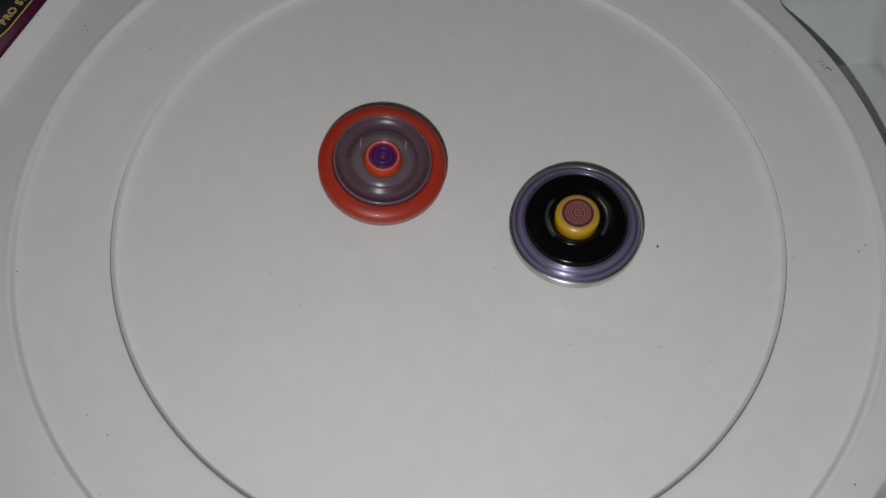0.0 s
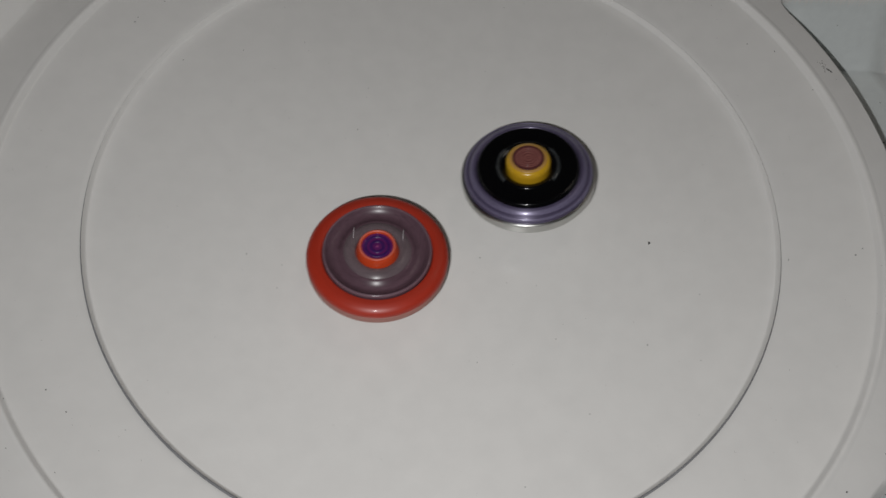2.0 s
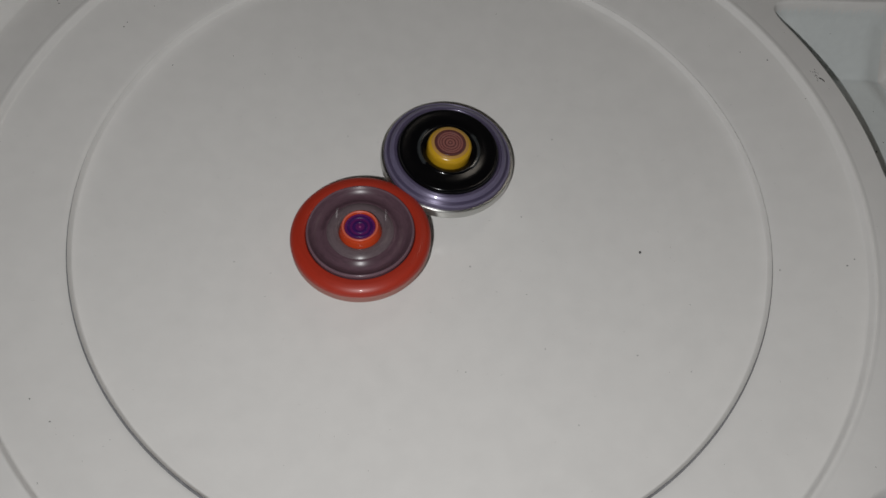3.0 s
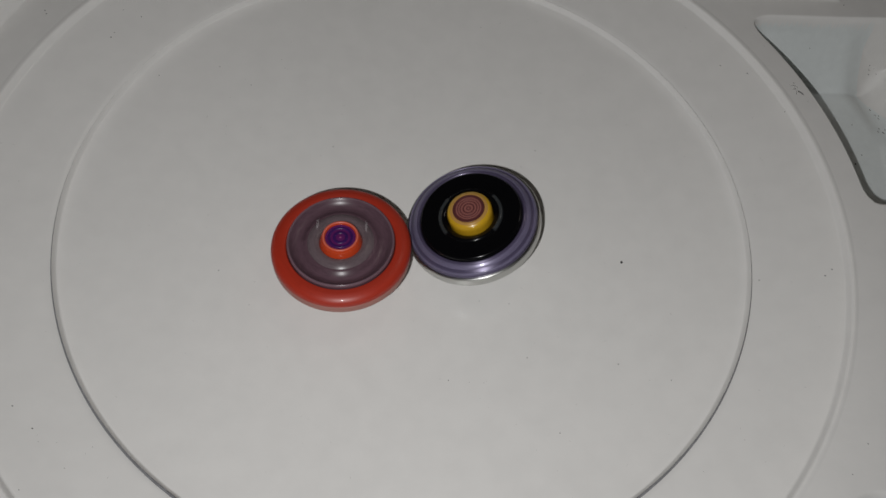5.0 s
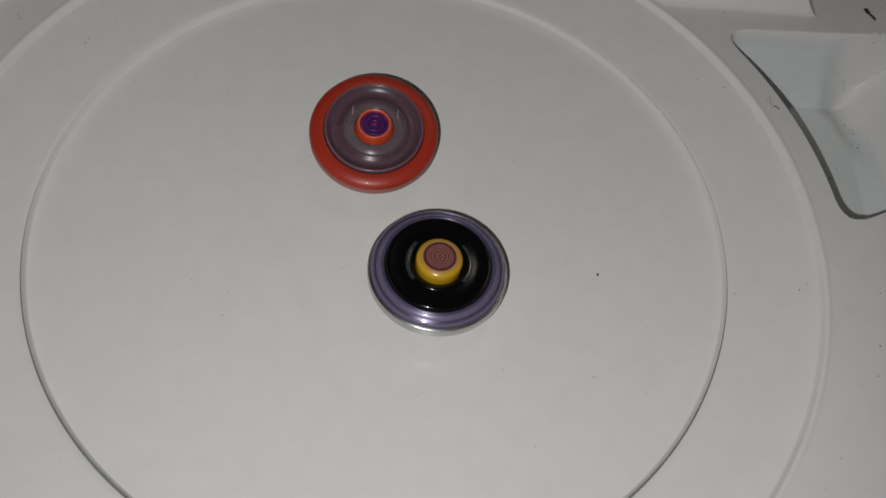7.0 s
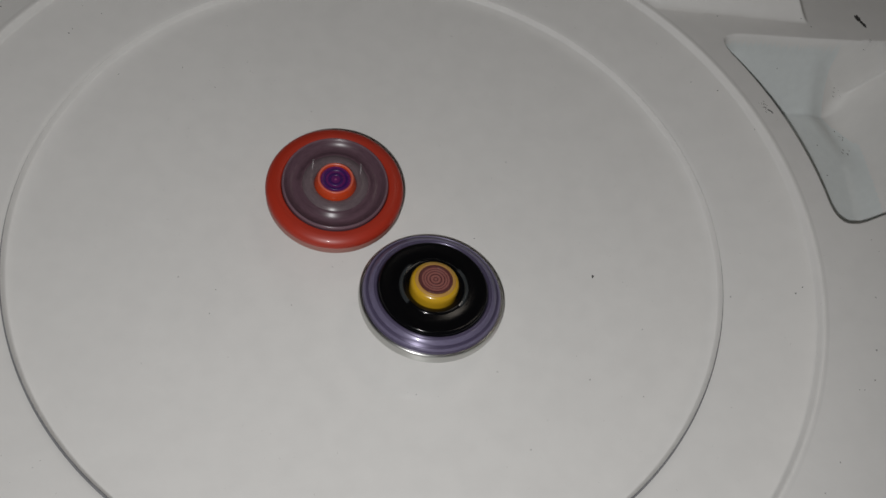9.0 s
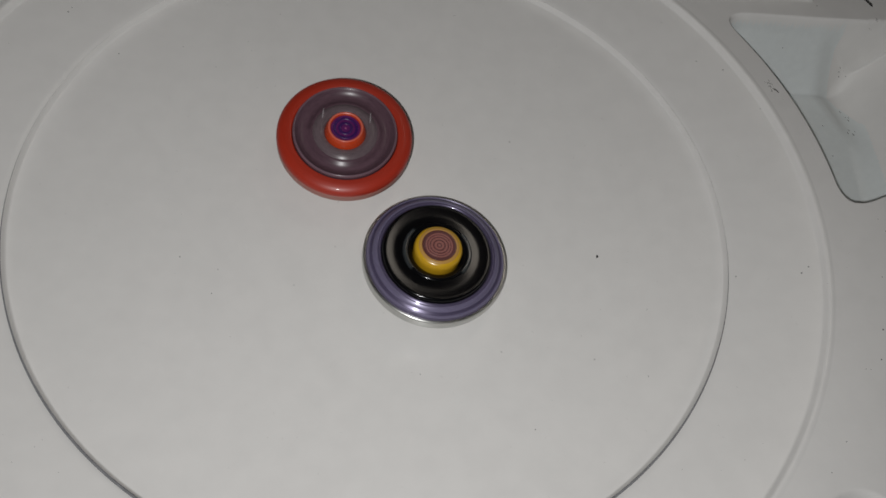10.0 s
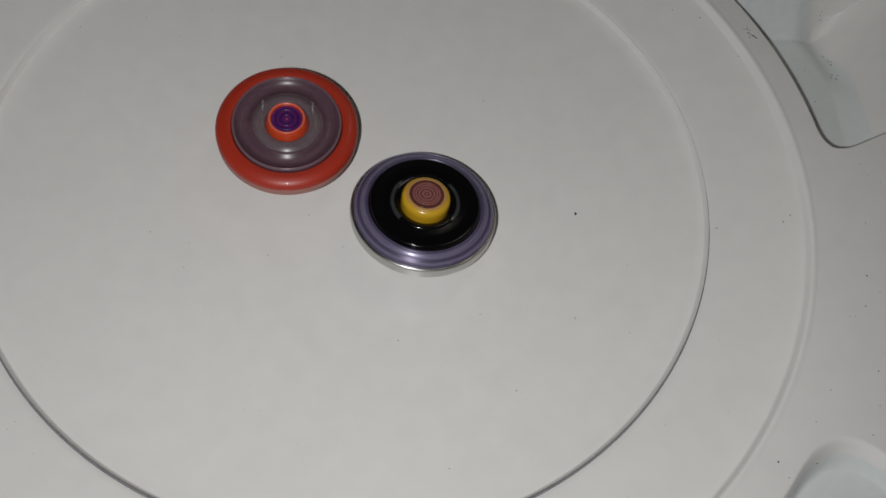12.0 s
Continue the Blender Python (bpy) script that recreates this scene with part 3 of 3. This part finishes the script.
def motions():
    walk(red, [
        (0, spun(0.0, -0.0256, 0.0197, 0.077, -0.127)),
        (0.1, spun(0.1, -0.0215, 0.0231, 0.051, -0.135)),
        (0.2, spun(0.2, -0.0157, 0.0208, 0.021, -0.141)),
        (0.3, spun(0.3, -0.0204, 0.0226, 0.015, -0.101)),
        (0.4, spun(0.4, -0.0367, 0.0280, 0.034, -0.088)),
        (0.5, spun(0.5, -0.0342, 0.0200, 0.031, -0.067)),
        (0.6, spun(0.6, -0.0251, 0.0104, 0.025, -0.077)),
        (0.7, spun(0.7, -0.0132, 0.0037, -0.007, -0.072)),
        (0.8, spun(0.8, -0.0314, 0.0114, 0.008, -0.067)),
        (0.9, spun(0.9, -0.0441, 0.0143, 0.019, -0.056)),
        (1, spun(1.0, -0.0369, 0.0061, -0.010, -0.027)),
        (1.1, spun(1.1, -0.0242, -0.0033, -0.040, -0.041)),
        (1.2, spun(1.2, -0.0141, -0.0086, 0.017, -0.056)),
        (1.3, spun(1.3, -0.0364, -0.0090, 0.031, -0.018)),
        (1.4, spun(1.4, -0.0469, -0.0109, 0.047, 0.009)),
        (1.5, spun(1.5, -0.0397, -0.0170, 0.010, 0.040)),
        (1.6, spun(1.6, -0.0298, -0.0220, 0.012, 0.019)),
        (1.7, spun(1.7, -0.0177, -0.0230, 0.026, 0.019)),
        (1.8, spun(1.8, -0.0273, -0.0284, 0.025, 0.043)),
        (1.9, spun(1.9, -0.0274, -0.0282, 0.011, 0.063)),
        (2, spun(2.0, -0.0185, -0.0264, -0.006, 0.063)),
        (2.1, spun(2.1, -0.0128, -0.0214, -0.006, 0.039)),
        (2.2, spun(2.2, -0.0172, -0.0194, 0.006, 0.041)),
        (2.3, spun(2.3, -0.0237, -0.0184, 0.010, 0.049)),
        (2.4, spun(2.4, -0.0295, -0.0156, 0.008, 0.046)),
        (2.5, spun(2.5, -0.0296, -0.0159, 0.030, 0.061)),
        (2.6, spun(2.6, -0.0426, -0.0217, 0.073, 0.059)),
        (2.7, spun(2.7, -0.0414, -0.0255, 0.090, 0.063)),
        (2.8, spun(2.8, -0.0318, -0.0263, 0.042, 0.045)),
        (2.9, spun(2.9, -0.0243, -0.0199, 0.018, 0.032)),
        (3, spun(3.0, -0.0209, -0.0154, -0.022, 0.034)),
        (3.1, spun(3.1, -0.0257, -0.0133, 0.035, 0.023)),
        (3.2, spun(3.2, -0.0252, -0.0081, 0.033, 0.030)),
        (3.3, spun(3.3, -0.0252, -0.0081, 0.034, 0.032)),
        (3.4, spun(3.4, -0.0256, -0.0080, 0.038, 0.032)),
        (3.5, spun(3.5, -0.0268, -0.0082, 0.041, 0.025)),
        (3.6, spun(3.6, -0.0283, -0.0095, 0.032, 0.016)),
        (3.7, spun(3.7, -0.0286, -0.0116, 0.011, 0.019)),
        (3.8, spun(3.8, -0.0268, -0.0135, -0.004, 0.041)),
        (3.9, spun(3.9, -0.0240, -0.0138, 0.002, 0.071)),
        (4, spun(4.0, -0.0223, -0.0126, 0.029, 0.087)),
        (4.1, spun(4.1, -0.0229, -0.0114, 0.055, 0.077)),
        (4.2, spun(4.2, -0.0246, -0.0117, 0.061, 0.053)),
        (4.3, spun(4.3, -0.0254, -0.0135, 0.046, 0.036)),
        (4.4, spun(4.4, -0.0243, -0.0157, 0.026, 0.038)),
        (4.5, spun(4.5, -0.0220, -0.0169, 0.017, 0.052)),
        (4.6, spun(4.6, -0.0202, -0.0172, 0.019, 0.062)),
        (4.7, spun(4.7, -0.0194, -0.0171, 0.024, 0.064)),
        (4.8, spun(4.8, -0.0193, -0.0171, 0.025, 0.064)),
        (4.9, spun(4.9, -0.0188, -0.0172, -0.025, 0.064)),
        (5, spun(5.0, -0.0218, -0.0163, -0.030, 0.047)),
        (5.1, spun(5.1, -0.0234, -0.0161, 0.024, 0.037)),
        (5.2, spun(5.2, -0.0270, -0.0132, 0.110, 0.022)),
        (5.3, spun(5.3, -0.0422, -0.0097, 0.078, 0.043)),
        (5.4, spun(5.4, -0.0557, -0.0095, 0.108, 0.055)),
        (5.5, spun(5.5, -0.0525, -0.0119, 0.122, 0.040)),
        (5.6, spun(5.6, -0.0444, -0.0136, 0.079, 0.021)),
        (5.7, spun(5.7, -0.0371, -0.0120, 0.084, 0.003)),
        (5.8, spun(5.8, -0.0279, -0.0044, 0.078, -0.024)),
        (5.9, spun(5.9, -0.0452, 0.0087, 0.078, -0.045)),
        (6, spun(6.0, -0.0497, 0.0153, 0.087, -0.068)),
        (6.1, spun(6.1, -0.0464, 0.0147, 0.065, -0.091)),
        (6.2, spun(6.2, -0.0383, 0.0151, 0.064, -0.108)),
        (6.3, spun(6.3, -0.0277, 0.0179, 0.055, -0.142)),
        (6.4, spun(6.4, -0.0230, 0.0235, 0.024, -0.154)),
        (6.5, spun(6.5, -0.0201, 0.0279, 0.034, -0.150)),
        (6.6, spun(6.6, -0.0159, 0.0322, 0.014, -0.174)),
        (6.7, spun(6.7, -0.0138, 0.0375, 0.008, -0.195)),
        (6.8, spun(6.8, -0.0106, 0.0372, 0.018, -0.182)),
        (6.9, spun(6.9, -0.0082, 0.0383, 0.020, -0.183)),
        (7, spun(7.0, -0.0070, 0.0401, 0.018, -0.178)),
        (7.1, spun(7.1, -0.0063, 0.0408, -0.037, -0.187)),
        (7.2, spun(7.2, -0.0036, 0.0344, -0.101, -0.157)),
        (7.3, spun(7.3, -0.0021, 0.0301, -0.036, -0.160)),
        (7.4, spun(7.4, 0.0023, 0.0274, -0.027, -0.148)),
        (7.5, spun(7.5, 0.0026, 0.0301, -0.085, -0.140)),
        (7.6, spun(7.6, 0.0026, 0.0239, -0.083, -0.112)),
        (7.7, spun(7.7, -0.0008, 0.0263, -0.038, -0.087)),
        (7.8, spun(7.8, -0.0010, 0.0262, -0.036, -0.086)),
        (7.9, spun(7.9, -0.0020, 0.0261, -0.029, -0.086)),
        (8, spun(8.0, -0.0042, 0.0257, -0.022, -0.094)),
        (8.1, spun(8.1, -0.0070, 0.0241, -0.026, -0.103)),
        (8.2, spun(8.2, -0.0088, 0.0215, -0.040, -0.101)),
        (8.3, spun(8.3, -0.0087, 0.0192, -0.049, -0.080)),
        (8.4, spun(8.4, -0.0077, 0.0184, -0.035, -0.051)),
        (8.5, spun(8.5, -0.0079, 0.0191, -0.001, -0.036)),
        (8.6, spun(8.6, -0.0104, 0.0198, 0.033, -0.046)),
        (8.7, spun(8.7, -0.0140, 0.0190, 0.047, -0.072)),
        (8.8, spun(8.8, -0.0165, 0.0167, 0.038, -0.089)),
        (8.9, spun(8.9, -0.0169, 0.0142, 0.024, -0.088)),
        (9, spun(9.0, -0.0159, 0.0126, 0.020, -0.075)),
        (9.1, spun(9.1, -0.0151, 0.0121, 0.027, -0.065)),
        (9.2, spun(9.2, -0.0150, 0.0120, 0.034, -0.064)),
        (9.3, spun(9.3, -0.0151, 0.0119, 0.036, -0.064)),
        (9.4, spun(9.4, -0.0141, 0.0185, 0.040, -0.087)),
        (9.5, spun(9.5, -0.0124, 0.0205, -0.003, -0.086)),
        (9.6, spun(9.6, -0.0153, 0.0307, 0.005, -0.134)),
        (9.7, spun(9.7, -0.0184, 0.0334, 0.020, -0.165)),
        (9.8, spun(9.8, -0.0180, 0.0294, -0.055, -0.152)),
        (9.9, spun(9.9, -0.0150, 0.0251, -0.044, -0.144)),
        (10, spun(10.0, -0.0144, 0.0263, 0.022, -0.127)),
        (10.1, spun(10.1, -0.0093, 0.0237, -0.027, -0.144)),
        (10.2, spun(10.2, -0.0107, 0.0267, -0.016, -0.151)),
        (10.3, spun(10.3, -0.0088, 0.0249, -0.036, -0.155)),
        (10.4, spun(10.4, -0.0057, 0.0192, -0.061, -0.137)),
        (10.5, spun(10.5, -0.0057, 0.0194, -0.077, -0.079)),
        (10.6, spun(10.6, -0.0075, 0.0195, -0.025, -0.094)),
        (10.7, spun(10.7, -0.0057, 0.0149, -0.073, -0.090)),
        (10.8, spun(10.8, -0.0133, 0.0172, -0.038, -0.079)),
        (10.9, spun(10.9, -0.0189, 0.0178, -0.001, -0.070)),
        (11, spun(11.0, -0.0200, 0.0133, -0.001, -0.064)),
        (11.1, spun(11.1, -0.0192, 0.0081, -0.007, -0.061)),
        (11.2, spun(11.2, -0.0160, 0.0052, -0.007, -0.060)),
        (11.3, spun(11.3, -0.0260, 0.0094, 0.109, -0.029)),
        (11.4, spun(11.4, -0.0240, 0.0085, 0.043, -0.053)),
        (11.5, spun(11.5, -0.0220, 0.0052, 0.057, -0.082)),
        (11.6, spun(11.6, -0.0152, 0.0022, -0.007, -0.063)),
        (11.7, spun(11.7, -0.0201, 0.0058, 0.011, -0.049)),
        (11.8, spun(11.8, -0.0187, 0.0085, -0.030, -0.058)),
        (11.9, spun(11.9, -0.0227, 0.0120, 0.036, -0.070)),
        (12, spun(12.0, -0.0223, 0.0147, 0.011, -0.094)),
    ])
    walk(purple, [
        (0, spun(0.0, 0.0443, -0.0057, -0.057, -0.068)),
        (0.1, spun(0.1, 0.0433, -0.0016, -0.053, -0.055)),
        (0.2, spun(0.2, 0.0378, 0.0008, -0.092, -0.073)),
        (0.3, spun(0.3, 0.0452, -0.0030, -0.093, -0.078)),
        (0.4, spun(0.4, 0.0627, -0.0119, -0.112, -0.096)),
        (0.5, spun(0.5, 0.0626, -0.0118, -0.133, -0.114)),
        (0.6, spun(0.6, 0.0547, -0.0073, -0.132, -0.088)),
        (0.7, spun(0.7, 0.0414, -0.0045, -0.138, -0.072)),
        (0.8, spun(0.8, 0.0600, -0.0057, -0.158, -0.098)),
        (0.9, spun(0.9, 0.0710, -0.0055, -0.182, -0.114)),
        (1, spun(1.0, 0.0667, -0.0044, -0.211, -0.110)),
        (1.1, spun(1.1, 0.0536, -0.0032, -0.186, -0.087)),
        (1.2, spun(1.2, 0.0382, -0.0024, -0.246, -0.043)),
        (1.3, spun(1.3, 0.0566, 0.0038, -0.182, -0.077)),
        (1.4, spun(1.4, 0.0622, 0.0037, -0.184, -0.063)),
        (1.5, spun(1.5, 0.0532, 0.0026, -0.229, -0.012)),
        (1.6, spun(1.6, 0.0399, 0.0010, -0.189, -0.009)),
        (1.7, spun(1.7, 0.0293, -0.0010, -0.218, 0.032)),
        (1.8, spun(1.8, 0.0375, 0.0062, -0.142, 0.050)),
        (1.9, spun(1.9, 0.0407, 0.0106, -0.110, 0.062)),
        (2, spun(2.0, 0.0328, 0.0090, -0.119, 0.084)),
        (2.1, spun(2.1, 0.0207, 0.0067, -0.061, 0.094)),
        (2.2, spun(2.2, 0.0190, 0.0085, -0.096, 0.108)),
        (2.3, spun(2.3, 0.0142, 0.0062, -0.034, 0.099)),
        (2.4, spun(2.4, 0.0118, 0.0087, -0.009, 0.082)),
        (2.5, spun(2.5, 0.0091, 0.0091, 0.009, 0.089)),
        (2.6, spun(2.6, 0.0217, 0.0180, 0.018, 0.051)),
        (2.7, spun(2.7, 0.0203, 0.0195, 0.034, 0.026)),
        (2.8, spun(2.8, 0.0147, 0.0179, 0.009, 0.024)),
        (2.9, spun(2.9, 0.0084, 0.0180, 0.025, 0.009)),
        (3, spun(3.0, 0.0054, 0.0193, 0.070, -0.009)),
        (3.1, spun(3.1, 0.0074, 0.0225, 0.074, -0.021)),
        (3.2, spun(3.2, 0.0052, 0.0238, 0.091, -0.048)),
        (3.3, spun(3.3, 0.0054, 0.0235, 0.085, -0.047)),
        (3.4, spun(3.4, 0.0068, 0.0226, 0.076, -0.042)),
        (3.5, spun(3.5, 0.0097, 0.0215, 0.072, -0.039)),
        (3.6, spun(3.6, 0.0134, 0.0211, 0.066, -0.051)),
        (3.7, spun(3.7, 0.0158, 0.0212, 0.041, -0.077)),
        (3.8, spun(3.8, 0.0159, 0.0208, -0.010, -0.096)),
        (3.9, spun(3.9, 0.0149, 0.0187, -0.072, -0.089)),
        (4, spun(4.0, 0.0154, 0.0150, -0.117, -0.057)),
        (4.1, spun(4.1, 0.0187, 0.0113, -0.131, -0.024)),
        (4.2, spun(4.2, 0.0234, 0.0092, -0.125, -0.017)),
        (4.3, spun(4.3, 0.0268, 0.0088, -0.127, -0.036)),
        (4.4, spun(4.4, 0.0274, 0.0090, -0.151, -0.062)),
        (4.5, spun(4.5, 0.0264, 0.0085, -0.185, -0.074)),
        (4.6, spun(4.6, 0.0255, 0.0074, -0.211, -0.071)),
        (4.7, spun(4.7, 0.0255, 0.0065, -0.222, -0.066)),
        (4.8, spun(4.8, 0.0256, 0.0062, -0.226, -0.065)),
        (4.9, spun(4.9, 0.0248, 0.0019, -0.242, -0.027)),
        (5, spun(5.0, 0.0249, -0.0025, -0.273, 0.002)),
        (5.1, spun(5.1, 0.0219, -0.0073, -0.169, 0.037)),
        (5.2, spun(5.2, 0.0241, -0.0089, -0.211, 0.055)),
        (5.3, spun(5.3, 0.0378, -0.0113, -0.189, 0.066)),
        (5.4, spun(5.4, 0.0534, -0.0135, -0.190, 0.075)),
        (5.5, spun(5.5, 0.0501, -0.0137, -0.174, 0.084)),
        (5.6, spun(5.6, 0.0403, -0.0128, -0.128, 0.111)),
        (5.7, spun(5.7, 0.0309, -0.0114, -0.144, 0.133)),
        (5.8, spun(5.8, 0.0210, -0.0112, -0.094, 0.135)),
        (5.9, spun(5.9, 0.0424, -0.0146, -0.114, 0.119)),
        (6, spun(6.0, 0.0509, -0.0162, -0.093, 0.109)),
        (6.1, spun(6.1, 0.0432, -0.0131, -0.028, 0.109)),
        (6.2, spun(6.2, 0.0335, -0.0092, -0.004, 0.121)),
        (6.3, spun(6.3, 0.0246, -0.0050, 0.037, 0.107)),
        (6.4, spun(6.4, 0.0237, -0.0067, 0.062, 0.100)),
        (6.5, spun(6.5, 0.0213, -0.0079, 0.083, 0.086)),
        (6.6, spun(6.6, 0.0197, -0.0085, 0.045, 0.064)),
        (6.7, spun(6.7, 0.0180, -0.0087, 0.076, 0.036)),
        (6.8, spun(6.8, 0.0177, -0.0079, -0.007, 0.024)),
        (6.9, spun(6.9, 0.0167, -0.0110, -0.020, 0.020)),
        (7, spun(7.0, 0.0177, -0.0173, 0.009, 0.001)),
        (7.1, spun(7.1, 0.0189, -0.0216, -0.026, -0.019)),
        (7.2, spun(7.2, 0.0178, -0.0187, -0.021, -0.007)),
        (7.3, spun(7.3, 0.0195, -0.0194, -0.045, -0.040)),
        (7.4, spun(7.4, 0.0212, -0.0232, -0.069, -0.037)),
        (7.5, spun(7.5, 0.0226, -0.0280, -0.105, -0.038)),
        (7.6, spun(7.6, 0.0213, -0.0258, -0.079, -0.028)),
        (7.7, spun(7.7, 0.0250, -0.0330, -0.119, 0.004)),
        (7.8, spun(7.8, 0.0249, -0.0330, -0.117, 0.007)),
        (7.9, spun(7.9, 0.0252, -0.0332, -0.111, 0.016)),
        (8, spun(8.0, 0.0266, -0.0332, -0.093, 0.024)),
        (8.1, spun(8.1, 0.0282, -0.0322, -0.069, 0.019)),
        (8.2, spun(8.2, 0.0283, -0.0304, -0.058, 0.002)),
        (8.3, spun(8.3, 0.0257, -0.0289, -0.069, -0.008)),
        (8.4, spun(8.4, 0.0219, -0.0289, -0.090, 0.009)),
        (8.5, spun(8.5, 0.0194, -0.0305, -0.091, 0.052)),
        (8.6, spun(8.6, 0.0198, -0.0321, -0.061, 0.095)),
        (8.7, spun(8.7, 0.0217, -0.0322, -0.013, 0.112)),
        (8.8, spun(8.8, 0.0224, -0.0307, 0.024, 0.102)),
        (8.9, spun(8.9, 0.0207, -0.0288, 0.037, 0.085)),
        (9, spun(9.0, 0.0176, -0.0279, 0.032, 0.080)),
        (9.1, spun(9.1, 0.0151, -0.0278, 0.029, 0.088)),
        (9.2, spun(9.2, 0.0141, -0.0280, 0.032, 0.097)),
        (9.3, spun(9.3, 0.0139, -0.0281, 0.036, 0.100)),
        (9.4, spun(9.4, 0.0151, -0.0286, 0.045, 0.088)),
        (9.5, spun(9.5, 0.0130, -0.0242, 0.060, 0.095)),
        (9.6, spun(9.6, 0.0166, -0.0285, 0.024, 0.053)),
        (9.7, spun(9.7, 0.0156, -0.0280, 0.064, 0.022)),
        (9.8, spun(9.8, 0.0153, -0.0241, 0.039, 0.020)),
        (9.9, spun(9.9, 0.0134, -0.0190, 0.053, 0.002)),
        (10, spun(10.0, 0.0172, -0.0206, 0.048, -0.032)),
        (10.1, spun(10.1, 0.0180, -0.0195, 0.044, -0.031)),
        (10.2, spun(10.2, 0.0231, -0.0247, 0.000, -0.070)),
        (10.3, spun(10.3, 0.0240, -0.0229, -0.025, -0.062)),
        (10.4, spun(10.4, 0.0246, -0.0202, -0.058, -0.058)),
        (10.5, spun(10.5, 0.0290, -0.0228, -0.093, -0.062)),
        (10.6, spun(10.6, 0.0318, -0.0239, -0.135, -0.056)),
        (10.7, spun(10.7, 0.0302, -0.0214, -0.139, -0.049)),
        (10.8, spun(10.8, 0.0346, -0.0273, -0.144, -0.036)),
        (10.9, spun(10.9, 0.0334, -0.0300, -0.135, -0.016)),
        (11, spun(11.0, 0.0307, -0.0280, -0.134, 0.011)),
        (11.1, spun(11.1, 0.0274, -0.0252, -0.162, 0.051)),
        (11.2, spun(11.2, 0.0286, -0.0239, -0.198, 0.075)),
        (11.3, spun(11.3, 0.0349, -0.0307, -0.113, 0.055)),
        (11.4, spun(11.4, 0.0331, -0.0284, -0.093, 0.067)),
        (11.5, spun(11.5, 0.0293, -0.0251, -0.059, 0.077)),
        (11.6, spun(11.6, 0.0265, -0.0227, -0.082, 0.088)),
        (11.7, spun(11.7, 0.0279, -0.0230, -0.043, 0.095)),
        (11.8, spun(11.8, 0.0235, -0.0199, 0.023, 0.092)),
        (11.9, spun(11.9, 0.0245, -0.0195, 0.008, 0.081)),
        (12, spun(12.0, 0.0220, -0.0173, 0.034, 0.072)),
    ])


motions()
